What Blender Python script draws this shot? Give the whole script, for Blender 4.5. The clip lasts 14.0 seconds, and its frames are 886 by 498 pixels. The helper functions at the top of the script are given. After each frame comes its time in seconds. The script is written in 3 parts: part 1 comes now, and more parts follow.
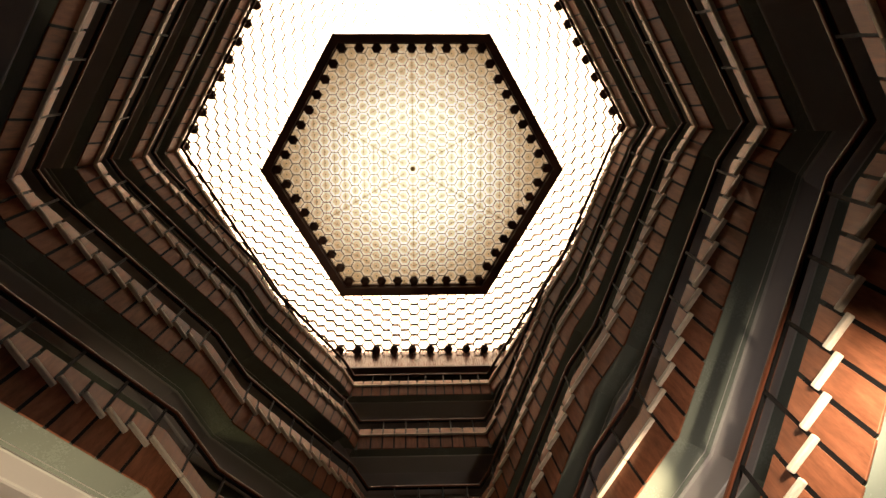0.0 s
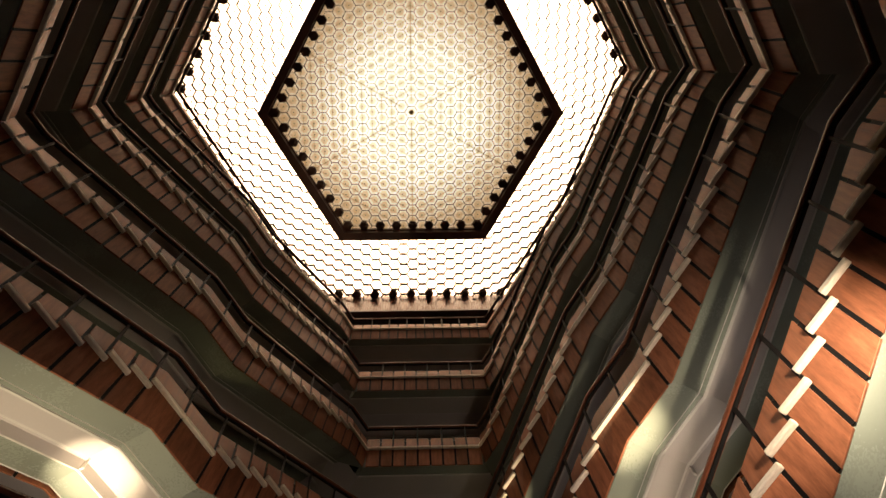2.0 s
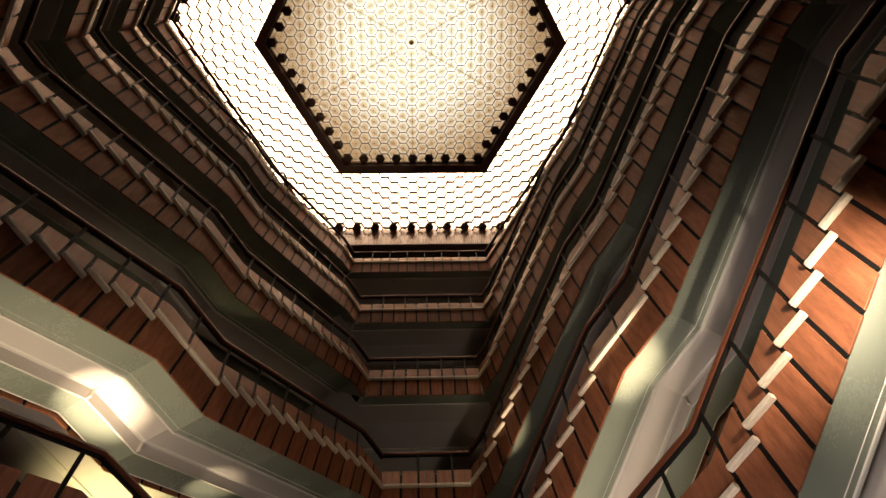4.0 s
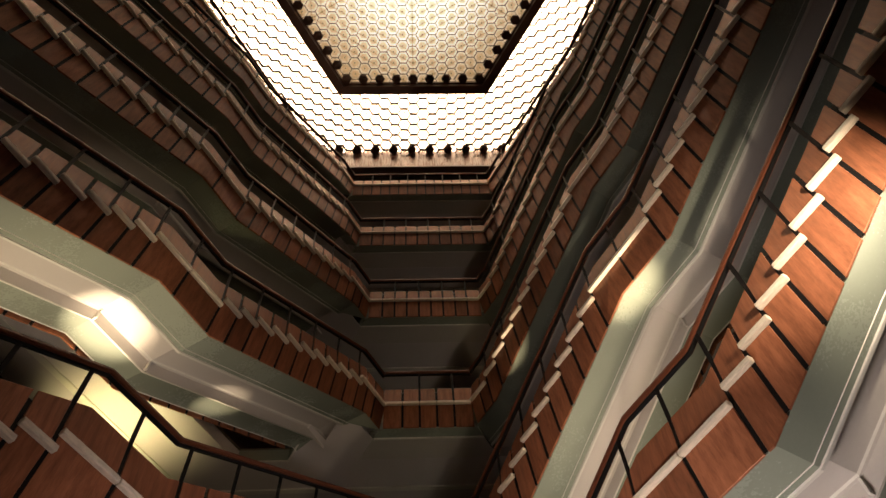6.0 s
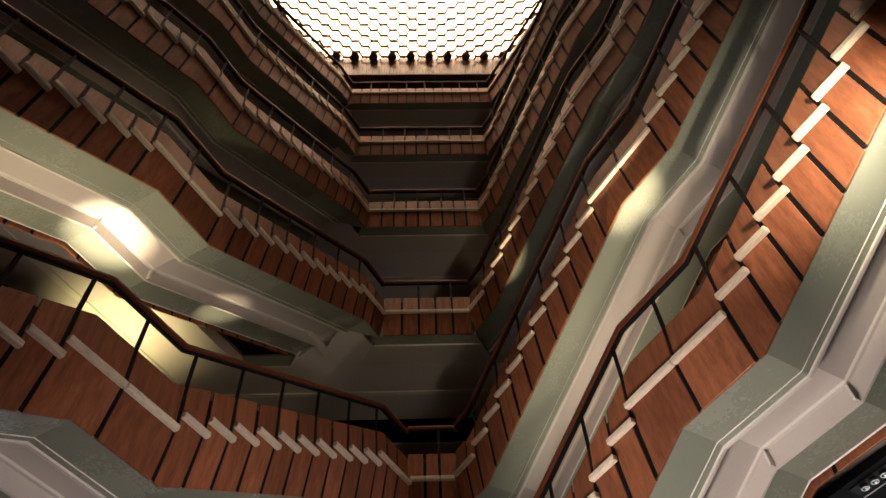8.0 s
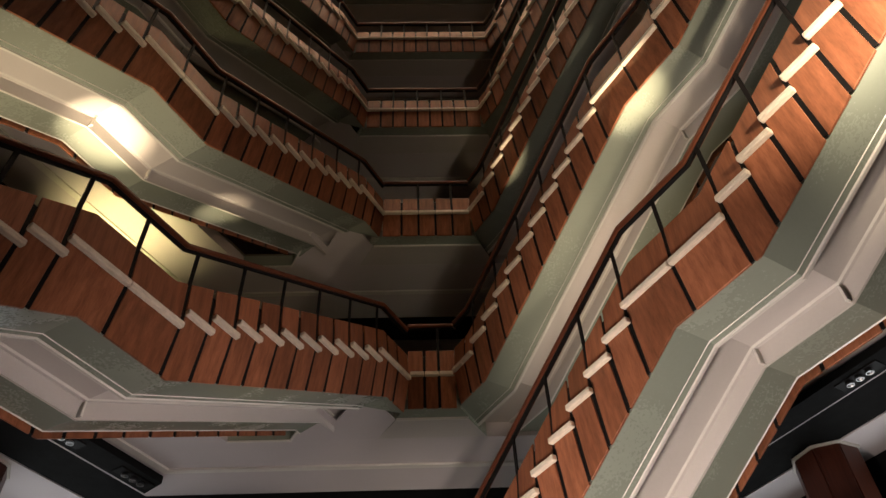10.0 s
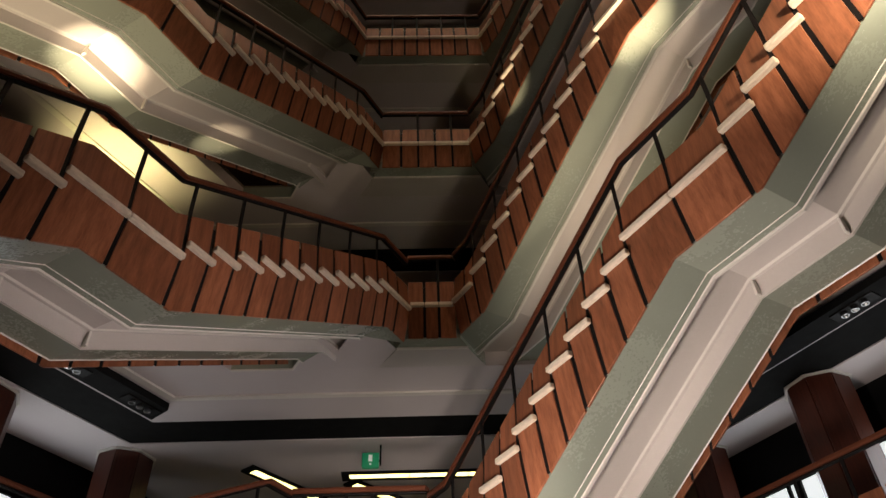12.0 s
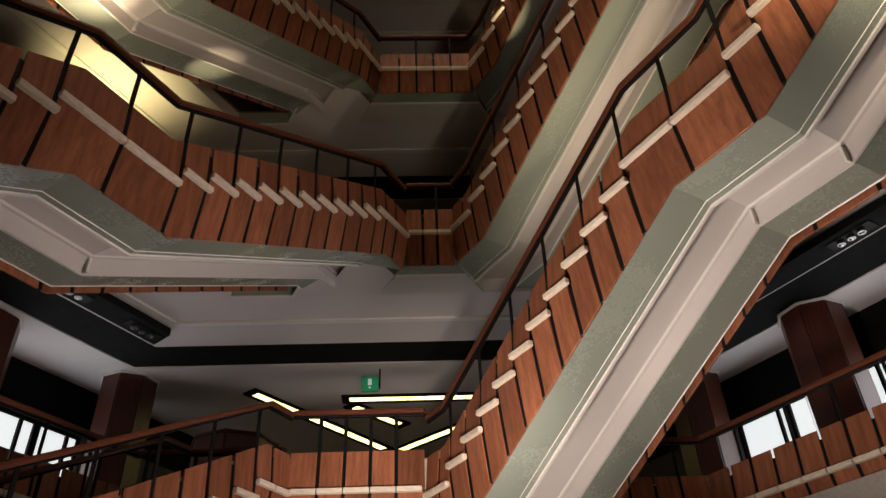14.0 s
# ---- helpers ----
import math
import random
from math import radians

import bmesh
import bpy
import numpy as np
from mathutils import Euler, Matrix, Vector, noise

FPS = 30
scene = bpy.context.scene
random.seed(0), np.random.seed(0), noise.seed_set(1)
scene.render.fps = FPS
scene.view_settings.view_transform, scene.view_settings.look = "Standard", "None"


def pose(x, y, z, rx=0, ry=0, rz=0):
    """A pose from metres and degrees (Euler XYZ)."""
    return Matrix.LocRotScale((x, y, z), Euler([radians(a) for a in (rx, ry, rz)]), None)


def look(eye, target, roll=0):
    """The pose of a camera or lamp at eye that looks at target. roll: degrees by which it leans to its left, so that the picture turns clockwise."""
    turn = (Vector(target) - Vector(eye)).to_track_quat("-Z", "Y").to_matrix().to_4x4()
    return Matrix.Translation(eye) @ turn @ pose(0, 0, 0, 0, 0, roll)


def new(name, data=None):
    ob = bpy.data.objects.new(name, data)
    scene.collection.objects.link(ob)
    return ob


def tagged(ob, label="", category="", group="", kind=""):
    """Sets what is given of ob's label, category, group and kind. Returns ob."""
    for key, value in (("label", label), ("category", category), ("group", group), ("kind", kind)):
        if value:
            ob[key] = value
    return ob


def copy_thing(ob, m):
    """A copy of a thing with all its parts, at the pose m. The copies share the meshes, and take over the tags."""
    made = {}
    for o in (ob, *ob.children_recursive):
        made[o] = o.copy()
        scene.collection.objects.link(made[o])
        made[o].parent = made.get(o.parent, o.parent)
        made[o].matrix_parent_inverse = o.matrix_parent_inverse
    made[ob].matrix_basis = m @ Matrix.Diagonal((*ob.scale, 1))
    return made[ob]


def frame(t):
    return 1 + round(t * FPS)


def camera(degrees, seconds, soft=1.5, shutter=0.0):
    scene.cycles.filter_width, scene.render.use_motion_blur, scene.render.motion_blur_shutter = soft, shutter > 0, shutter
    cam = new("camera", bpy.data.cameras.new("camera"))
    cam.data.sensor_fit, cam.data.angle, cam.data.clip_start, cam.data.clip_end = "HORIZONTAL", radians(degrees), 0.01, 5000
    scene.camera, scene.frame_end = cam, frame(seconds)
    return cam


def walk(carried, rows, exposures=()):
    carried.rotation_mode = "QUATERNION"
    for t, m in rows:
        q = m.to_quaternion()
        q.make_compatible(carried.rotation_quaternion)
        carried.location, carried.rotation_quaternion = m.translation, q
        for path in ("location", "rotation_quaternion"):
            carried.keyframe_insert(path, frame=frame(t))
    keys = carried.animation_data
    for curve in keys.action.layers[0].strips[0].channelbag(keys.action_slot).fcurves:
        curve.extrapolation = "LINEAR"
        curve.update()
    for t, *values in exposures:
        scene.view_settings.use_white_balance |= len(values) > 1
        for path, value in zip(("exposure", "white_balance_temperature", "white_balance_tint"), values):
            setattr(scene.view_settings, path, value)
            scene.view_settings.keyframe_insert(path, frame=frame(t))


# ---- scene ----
# ------------------------------------------------------------ camera
EYE = (0.0, 0.0, 1.3)
cam = camera(60.87, 14.0)
PATH = [
    (0, 166.00, 2.20, 0.00), (0.5, 165.00, 2.20, 0.00), (1, 164.00, 2.18, -0.10), (1.5, 162.90, 2.18, -0.10),
    (2, 161.80, 2.27, -0.12), (2.5, 160.60, 2.27, -0.12), (3, 159.29, 2.25, -0.22), (5.5, 152.49, 2.13, -0.29),
    (6, 150.89, 2.13, -0.29), (6.5, 149.79, 2.10, -0.39), (7, 148.49, 2.10, -0.39), (7.5, 146.38, 2.08, -0.49),
    (8, 144.08, 2.08, -0.49), (10.5, 135.27, 1.91, -0.75), (11, 134.17, 1.91, -0.75), (11.5, 132.87, 1.91, -0.75),
    (12, 131.37, 1.91, -0.75), (12.5, 130.07, 1.89, -0.85), (13, 128.97, 1.89, -0.85), (13.5, 127.47, 1.89, -0.85),
    (14, 125.87, 1.86, -0.95)]
walk(cam, [(t, pose(*EYE, a, b, c)) for t, a, b, c in PATH])

# ------------------------------------------------------------ plan in numbers
S = 3.58                 # storey
RISE = S / 22
GO = 0.293               # tread
LP = 0.59                # half of the mid landing
E0, E1 = 0.45, 0.72      # level ends of a flight
RUN = E0 + 20 * GO + 2 * LP + E1
WIDE = 1.65              # width of a flight
TOP = 5                  # topmost gallery
C30, S30, T30 = math.cos(radians(30)), 0.5, math.tan(radians(30))
BAR = 0.16               # pale rail over the floor


def floor_z(k):
    return S * (k + 1)


def back_left(k):
    return Vector((0.155 - 0.285 - 0.42 * (k - 1), 7.94 + 0.3 * (k - 1)))


def back_right(k):
    return Vector((0.155 + 0.285 + 0.42 * (k - 1), 7.94 + 0.3 * (k - 1)))


def left_corner(k):
    return back_left(k + 1) - RUN * Vector((0.5, C30))


def right_corner(k):
    return back_right(k - 1) + RUN * Vector((0.5, -C30))


# ------------------------------------------------------------ world and lamps
world = bpy.data.worlds.new("sky")
scene.world = world
world.use_nodes = True
wn = world.node_tree.nodes
sky = wn.new("ShaderNodeTexSky")
sky.sky_type, sky.sun_disc, sky.sun_elevation, sky.sun_rotation = "NISHITA", False, radians(50), radians(150)
world.node_tree.links.new(sky.outputs[0], wn["Background"].inputs[0])
wn["Background"].inputs[1].default_value = 0.08
scene.view_settings.exposure = 0.0


def spot(name, eye, target, power, angle, colour=(1, 0.78, 0.52), blend=0.6, size=0.05):
    d = bpy.data.lights.new(name, "SPOT")
    d.energy, d.spot_size, d.spot_blend, d.color, d.shadow_soft_size = power, radians(angle), blend, colour, size
    ob = new(name, d)
    ob.matrix_world = look(eye, target)
    return ob


def area(name, eye, target, power, sx, sy, colour=(1, 0.93, 0.85)):
    d = bpy.data.lights.new(name, "AREA")
    d.shape, d.size, d.size_y, d.energy, d.color = "RECTANGLE", sx, sy, power, colour
    ob = new(name, d)
    ob.matrix_world = look(eye, target)
    return ob


# Unseen spots added below the view to brighten flights, landing and ceilings.
spot("hall_fill", (-1.2, 3.8, 0.8), (1.8, 5.0, 4.0), 1300, 62, (1, 0.84, 0.74), 1.0, 0.4)
spot("hall_fill", (2.4, 3.4, 0.9), (-2.4, 6.4, 4.9), 800, 60, (1, 0.84, 0.78), 1.0, 0.4)
spot("hall_fill", (0.3, 1.5, 0.6), (0.2, 7.5, 3.7), 1900, 34, (1, 0.84, 0.74), 1.0, 0.3)
area("window_daylight", (-6.0, 10.3, 5.1), (-4.0, 9.15, 5.1), 26, 2.6, 1.8, (0.92, 0.96, 1.0))
area("window_daylight", (6.0, 9.75, 5.1), (4.0, 8.6, 5.1), 50, 3.2, 1.8, (0.92, 0.96, 1.0))
WARM = (1, 0.78, 0.50)
spot("unseen_up_lamp", (2.9, 4.5, 6.1), (2.45, 4.6, 8.4), 1000, 24, WARM, 1.0, 0.03)
# Wide spot without a fixture, added to brighten the right flight and landing ceiling.
spot("unseen_up_lamp", (2.7, 5.4, 5.9), (1.9, 6.1, 8.2), 95, 120, WARM, 1.0, 0.03)
# Unseen spot added low in the well to warm the left panels.
spot("cross_fill", (1.6, 2.0, 2.2), (-2.9, 4.4, 8.6), 420, 17, WARM, 1.0, 0.05)
spot("unseen_up_lamp", (-3.8, 5.0, 6.3), (-3.6, 5.05, 8.75), 900, 28, WARM, 1.0, 0.03)
# Broad spot added beside the narrow one to lift the whole left soffit.
spot("unseen_up_lamp", (-3.6, 4.6, 6.0), (-3.5, 4.4, 8.6), 170, 130, WARM, 1.0, 0.03)
spot("unseen_up_lamp", (-3.0, 6.9, 7.4), (-2.75, 6.85, 9.4), 190, 22, WARM, 1.0, 0.03)
spot("unseen_up_lamp", (1.75, 7.2, 8.5), (1.36, 7.1, 10.4), 480, 26, WARM, 1.0, 0.03)
spot("unseen_up_lamp", (-4.7, 8.0, 9.25), (-4.6, 8.0, 10.5), 160, 110, (1, 0.82, 0.36), 1.0, 0.05)
spot("unseen_up_lamp", (2.75, 1.5, 5.4), (2.95, 2.6, 6.2), 400, 84, (1, 0.82, 0.60), 1.0, 0.04)


# ------------------------------------------------------------ materials
def material(name, base, rough=0.5, metal=0.0, vary=0.12, scale=6.0, bump=0.05, stretch=(1, 1, 1), random_value=0.0, emit=None, emit_strength=0.0, fine=60.0, wear=0.11):
    m = bpy.data.materials.new(name)
    m.use_nodes = True
    nt = m.node_tree
    n, l = nt.nodes, nt.links
    b = n["Principled BSDF"]
    b.inputs["Roughness"].default_value, b.inputs["Metallic"].default_value = rough, metal
    tc = n.new("ShaderNodeTexCoord")
    mp = n.new("ShaderNodeMapping")
    mp.inputs["Scale"].default_value = stretch
    l.new(tc.outputs["Object"], mp.inputs[0])
    oi = n.new("ShaderNodeObjectInfo")
    ad = n.new("ShaderNodeVectorMath")
    ad.operation = "MULTIPLY_ADD"
    l.new(oi.outputs["Random"], ad.inputs[0])
    ad.inputs[1].default_value = (17, 31, 23)
    l.new(mp.outputs[0], ad.inputs[2])
    n1, n2 = n.new("ShaderNodeTexNoise"), n.new("ShaderNodeTexNoise")
    for q, s in ((n1, scale), (n2, fine)):
        q.inputs["Scale"].default_value, q.inputs["Detail"].default_value = s, 4
        l.new(ad.outputs[0], q.inputs["Vector"])
    mix = n.new("ShaderNodeMath")
    mix.operation = "MULTIPLY_ADD"
    l.new(n2.outputs[0], mix.inputs[0])
    mix.inputs[1].default_value = 0.5
    l.new(n1.outputs[0], mix.inputs[2])
    mr = n.new("ShaderNodeMapRange")
    mr.inputs["From Min"].default_value, mr.inputs["From Max"].default_value = 0.45, 1.05
    mr.inputs["To Min"].default_value, mr.inputs["To Max"].default_value = 1 - vary, 1 + vary
    l.new(mix.outputs[0], mr.inputs["Value"])
    rv = n.new("ShaderNodeMapRange")
    rv.inputs["To Min"].default_value, rv.inputs["To Max"].default_value = 1 - random_value, 1 + random_value
    l.new(oi.outputs["Random"], rv.inputs["Value"])
    mu = n.new("ShaderNodeMath")
    mu.operation = "MULTIPLY"
    l.new(mr.outputs[0], mu.inputs[0])
    l.new(rv.outputs[0], mu.inputs[1])
    vm = n.new("ShaderNodeVectorMath")
    vm.operation = "SCALE"
    vm.inputs[0].default_value = base
    l.new(mu.outputs[0], vm.inputs["Scale"])
    l.new(vm.outputs[0], b.inputs["Base Color"])
    ro = n.new("ShaderNodeMapRange")
    ro.inputs["From Min"].default_value, ro.inputs["From Max"].default_value = 0.4, 1.1
    ro.inputs["To Min"].default_value, ro.inputs["To Max"].default_value = max(0.03, rough - wear), min(1, rough + wear)
    l.new(mix.outputs[0], ro.inputs["Value"])
    l.new(ro.outputs[0], b.inputs["Roughness"])
    if bump:
        bp = n.new("ShaderNodeBump")
        bp.inputs["Strength"].default_value, bp.inputs["Distance"].default_value = bump, 0.01
        l.new(mix.outputs[0], bp.inputs["Height"])
        l.new(bp.outputs[0], b.inputs["Normal"])
    if emit:
        b.inputs["Emission Color"].default_value = (*emit, 1)
        b.inputs["Emission Strength"].default_value = emit_strength
    return m


WOOD = material("teak_panel", (0.26, 0.096, 0.049), 0.42, vary=0.40, scale=2.2, bump=0.05, stretch=(9, 9, 0.35), random_value=0.26, fine=11)
WOOD.node_tree.nodes["Principled BSDF"].inputs["Coat Weight"].default_value = 0.03
WOOD.node_tree.nodes["Principled BSDF"].inputs["Coat Roughness"].default_value = 0.22
WOOD.node_tree.nodes["Principled BSDF"].inputs["Specular IOR Level"].default_value = 0.28
WOOD.node_tree.nodes["Principled BSDF"].inputs["Specular Tint"].default_value = (1.0, 0.66, 0.47, 1)
DARK_WOOD = material("dark_wood", (0.075, 0.020, 0.011), 0.35, vary=0.3, scale=3.0, stretch=(12, 12, 0.7), random_value=0.12, fine=9)
RAIL_WOOD = material("handrail_wood", (0.12, 0.038, 0.019), 0.45, vary=0.25, scale=5, stretch=(1, 10, 10))
RAIL_WOOD.node_tree.nodes["Principled BSDF"].inputs["Specular IOR Level"].default_value = 0.15
PALE = material("pale_rail", (0.72, 0.63, 0.51), 0.6, vary=0.22, scale=7, bump=0.25, stretch=(2, 8, 8), random_value=0.07)
STEEL = material("black_steel", (0.008, 0.007, 0.007), 0.6, vary=0.2)
STEEL.node_tree.nodes["Principled BSDF"].inputs["Specular IOR Level"].default_value = 0.12
GREEN = material("green_paint", (0.285, 0.314, 0.262), 0.27, vary=0.05, scale=1.3, bump=0, fine=40, wear=0.02)
PINK = material("soffit_paint", (0.56, 0.52, 0.49), 0.32, vary=0.05, scale=1.1, bump=0, fine=40, wear=0.02)
TRIM = material("trim_paint", (0.70, 0.67, 0.62), 0.35, vary=0.05, bump=0.02)
CEIL = material("ceiling_paint", (0.60, 0.55, 0.55), 0.7, vary=0.05, scale=0.8, bump=0.02)
BLACK = material("black_slot", (0.006, 0.006, 0.006), 0.85, vary=0.2, bump=0)
BLACK.node_tree.nodes["Principled BSDF"].inputs["Specular IOR Level"].default_value = 0.15
SLAB = material("stone_floor", (0.10, 0.085, 0.07), 0.4, vary=0.15)
# Out of view; the pale colour is added to bounce light onto the ceiling.
BOUNCE_FLOOR = material("pale_bounce_floor", (0.42, 0.38, 0.34), 0.35, vary=0.12, scale=30)
WALL = material("hall_wall", (0.05, 0.04, 0.035), 0.7, vary=0.15)
CREAM = material("cream_plaster", (0.52, 0.48, 0.34), 0.6, vary=0.06, scale=1.5, bump=0.03)
BRONZE = material("dark_bronze", (0.075, 0.028, 0.018), 0.45, vary=0.3, scale=4)


# ------------------------------------------------------------ mesh helpers
def mesh_of(name, bm, mat):
    me = bpy.data.meshes.new(name)
    bmesh.ops.recalc_face_normals(bm, faces=bm.faces)
    bm.to_mesh(me)
    bm.free()
    for m in mat if isinstance(mat, (list, tuple)) else (mat,):
        me.materials.append(m)
    return me


def place(name, me, parent=None, m=None, label=""):
    ob = new(name, me)
    ob.parent = parent
    if m is not None:
        ob.matrix_basis = m
    if label:
        ob["label"] = label
    return ob


def part(name, bm, mat, parent=None, label=""):
    return place(name, mesh_of(name, bm, mat), parent, None, label)


def box(bm, x0, x1, y0, y1, z0, z1, bevel=0.0):
    g = bmesh.ops.create_cube(bm, size=1)
    for v in g["verts"]:
        v.co = Vector(((x0 + x1) / 2 + v.co.x * (x1 - x0), (y0 + y1) / 2 + v.co.y * (y1 - y0), (z0 + z1) / 2 + v.co.z * (z1 - z0)))
    if bevel:
        es = list({e for v in g["verts"] for e in v.link_edges})
        bmesh.ops.bevel(bm, geom=es, offset=bevel, segments=1, affect="EDGES")
    return bm


def prism(bm, poly, z0, z1):
    a = [bm.verts.new((p[0], p[1], z0)) for p in poly]
    b = [bm.verts.new((p[0], p[1], z1)) for p in poly]
    bm.faces.new(a)
    bm.faces.new(b)
    for i in range(len(a)):
        j = (i + 1) % len(a)
        bm.faces.new((a[i], a[j], b[j], b[i]))
    return bm


def loft(bm, rings, closed=True, caps=True, mats=None):
    """Rings of points joined one to the next."""
    vs = [[bm.verts.new(p) for p in r] for r in rings]
    n = len(vs[0])
    for a, b in zip(vs, vs[1:]):
        for i in range(n if closed else n - 1):
            j = (i + 1) % n
            f = bm.faces.new((a[i], a[j], b[j], b[i]))
            if mats:
                f.material_index = mats[i]
    if caps and closed:
        bm.faces.new(vs[0])
        bm.faces.new(vs[-1])
    return bm


# ------------------------------------------------------------ balustrades and flights
STEP_X = [E0, E0 + 10 * GO, E0 + 10 * GO + 2 * LP, E0 + 20 * GO + 2 * LP]


def climb(x):
    """Height of the sloping edge over the foot of a flight at x."""
    def ramp(a, n):
        return RISE * min(max((x - a) / GO + 0.5, 0), n)
    return ramp(STEP_X[0], 11) + ramp(STEP_X[2], 11)


KINKS = [STEP_X[0] - GO / 2, STEP_X[1] + GO / 2, STEP_X[2] - GO / 2, STEP_X[3] + GO / 2]


SHIFT = 0.22             # the underside bends later than the upper edge


def under(x):
    return climb(x - SHIFT)


LOW_KINKS = [k + SHIFT for k in KINKS]


def flat(x):
    return 0.0


def flight_columns():
    cols = [(i * E0 / 2, E0 / 2, 0.0) for i in range(2)]
    cols += [(E0 + i * GO, GO, (i + 1) * RISE) for i in range(10)]
    cols += [(STEP_X[1] + i * LP, LP, 11 * RISE) for i in range(2)]
    cols += [(STEP_X[2] + i * GO, GO, (i + 12) * RISE) for i in range(10)]
    cols += [(STEP_X[3] + i * E1 / 3, E1 / 3, 22 * RISE) for i in range(3)]
    return cols


def level_columns(length, n):
    return [(i * length / n, length / n, 0.0) for i in range(n)]


GAP = 0.019
CORNER = -0.026          # end panels reach out to the mitred corner
FACE = 0.026             # panels stand back from the edge line
UP, DOWN, HAND = 0.43, 0.46, 0.86
meshes = {}


def panel_mesh(name, w, line, x, z, upper, before=GAP, after=GAP):
    edge, bends = (line, KINKS) if upper or line is flat else (under, LOW_KINKS)
    ks = [k - x for k in bends if x + 0.03 < k < x + w - 0.03] if line is climb else []
    xs = [before] + ks + [w - after]
    rel = [round(edge(x + a) - z, 4) for a in xs]
    key = (upper, round(w, 3), tuple(round(a, 3) for a in xs), tuple(rel))
    if key in meshes:
        return meshes[key]
    bm = bmesh.new()
    rings = []
    for a, h in zip(xs, rel):
        if upper:
            lo, hi, yl, yh = 0.012, UP + h, FACE, FACE + 0.03
        else:
            lo, hi, yl, yh = -0.012, -DOWN + h, FACE, FACE + 0.075
        rings.append([(a, yl, lo), (a, yl + 0.022, lo), (a, yh + 0.022, hi), (a, yh, hi)])
    loft(bm, rings)
    bmesh.ops.bevel(bm, geom=[e for e in bm.edges if e.calc_length() > 0.1], offset=0.003, segments=1, affect="EDGES")
    meshes[key] = mesh_of(name, bm, WOOD)
    return meshes[key]


def bar_mesh(w):
    key = ("bar", round(w, 3))
    if key not in meshes:
        bm = box(bmesh.new(), 0.004, w - 0.004, -0.030, FACE, -0.029, 0.027, 0.007)
        meshes[key] = mesh_of("rail_block", bm, PALE)
    return meshes[key]


def strip(bm, x0, x1, y, lean_up, lean_down, up, down):
    """A dark strip that follows the two rows of panels."""
    loft(bm, [[(x0, y + ln, z), (x1, y + ln, z), (x1, y + ln + 0.012, z), (x0, y + ln + 0.012, z)] for ln, z in ((lean_down, -down), (0.0, 0.0), (lean_up, up))])


def post_mesh(down):
    key = ("post", round(down, 3))
    if key not in meshes:
        bm = box(bmesh.new(), -0.02, 0.02, FACE + 0.03, FACE + 0.045, 0.30, HAND - 0.035, 0.003)
        strip(bm, -0.02, 0.02, FACE + 0.008, 0.03, 0.07, 0.40, down)
        meshes[key] = mesh_of("post", bm, STEEL)
    return meshes[key]


def joint_mesh(down):
    key = ("joint", round(down, 3))
    if key not in meshes:
        bm = bmesh.new()
        strip(bm, -0.02, 0.02, FACE + 0.008, 0.022, 0.066, 0.33, down)
        meshes[key] = mesh_of("joint", bm, STEEL)
    return meshes[key]


def balustrade(parent, cols, line, every=2, step_over=1.13, flip=0.0):
    """Panels, pale rail blocks, steel posts and a handrail along x, facing -y (or, at y = flip, facing +y)."""
    face = Matrix.Translation((0, flip, -0.05)) @ Matrix.Diagonal((1, -1, 1, 1)) if flip else Matrix()
    posts = (2, 4, 6, 8, 10, 12, 13, 14, 16, 18, 20, 22, 24) if line is climb else tuple(range(every, len(cols), every))
    for i, (x, w, z) in enumerate(cols):
        m = face @ pose(x, 0, z + BAR)
        before = CORNER if i == 0 and not flip else GAP
        after = CORNER if i == len(cols) - 1 and not flip else GAP
        place("upper_panel", panel_mesh("upper_panel", w, line, x, z, True, before, after), parent, m)
        place("lower_panel", panel_mesh("lower_panel", w, line, x, z, False, before, after), parent, m)
        stepped = abs(w - GO) < 1e-4 and line is climb
        place("rail_block", bar_mesh(w * (step_over if stepped else 1.0)), parent, m)
        down = DOWN - 0.012 + (climb(x) - under(x) if line is climb else 0.0)
        if i in posts:
            place("post", post_mesh(down), parent, face @ pose(x, 0, line(x) + BAR))
        elif i:
            place("joint", joint_mesh(down), parent, face @ pose(x, 0, line(x) + BAR))
    end = cols[-1][0] + cols[-1][1]
    xs = [0.0] + ([k for k in KINKS] if line is climb else []) + [end]
    bm, b2 = bmesh.new(), bmesh.new()

    def ring(x, y0, y1, z0, z1):
        out = []
        h = line(x) + BAR + HAND
        for y, z in ((y0, z0), (y1, z0), (y1 + 0.006, (z0 + z1) / 2), (y1, z1), (y0, z1), (y0 - 0.006, (z0 + z1) / 2)):
            d = -y * T30 if x == 0 else (y * T30 if x == end else 0)
            out.append((x + d, y, h + z))
        return out
    loft(bm, [ring(x, 0.04, 0.115, -0.02, 0.035) for x in xs])
    loft(b2, [ring(x, 0.06, 0.095, -0.045, -0.02) for x in xs])
    b3 = bmesh.new()
    loft(b3, [ring(x, 0.125, 0.16, -HAND - 0.30, -HAND + 0.36) for x in xs])
    for name, b, mt in (("handrail", bm, RAIL_WOOD), ("rail_core", b2, STEEL), ("parapet", b3, CREAM)):
        ob = part(name, b, mt, parent)
        ob.matrix_basis = face


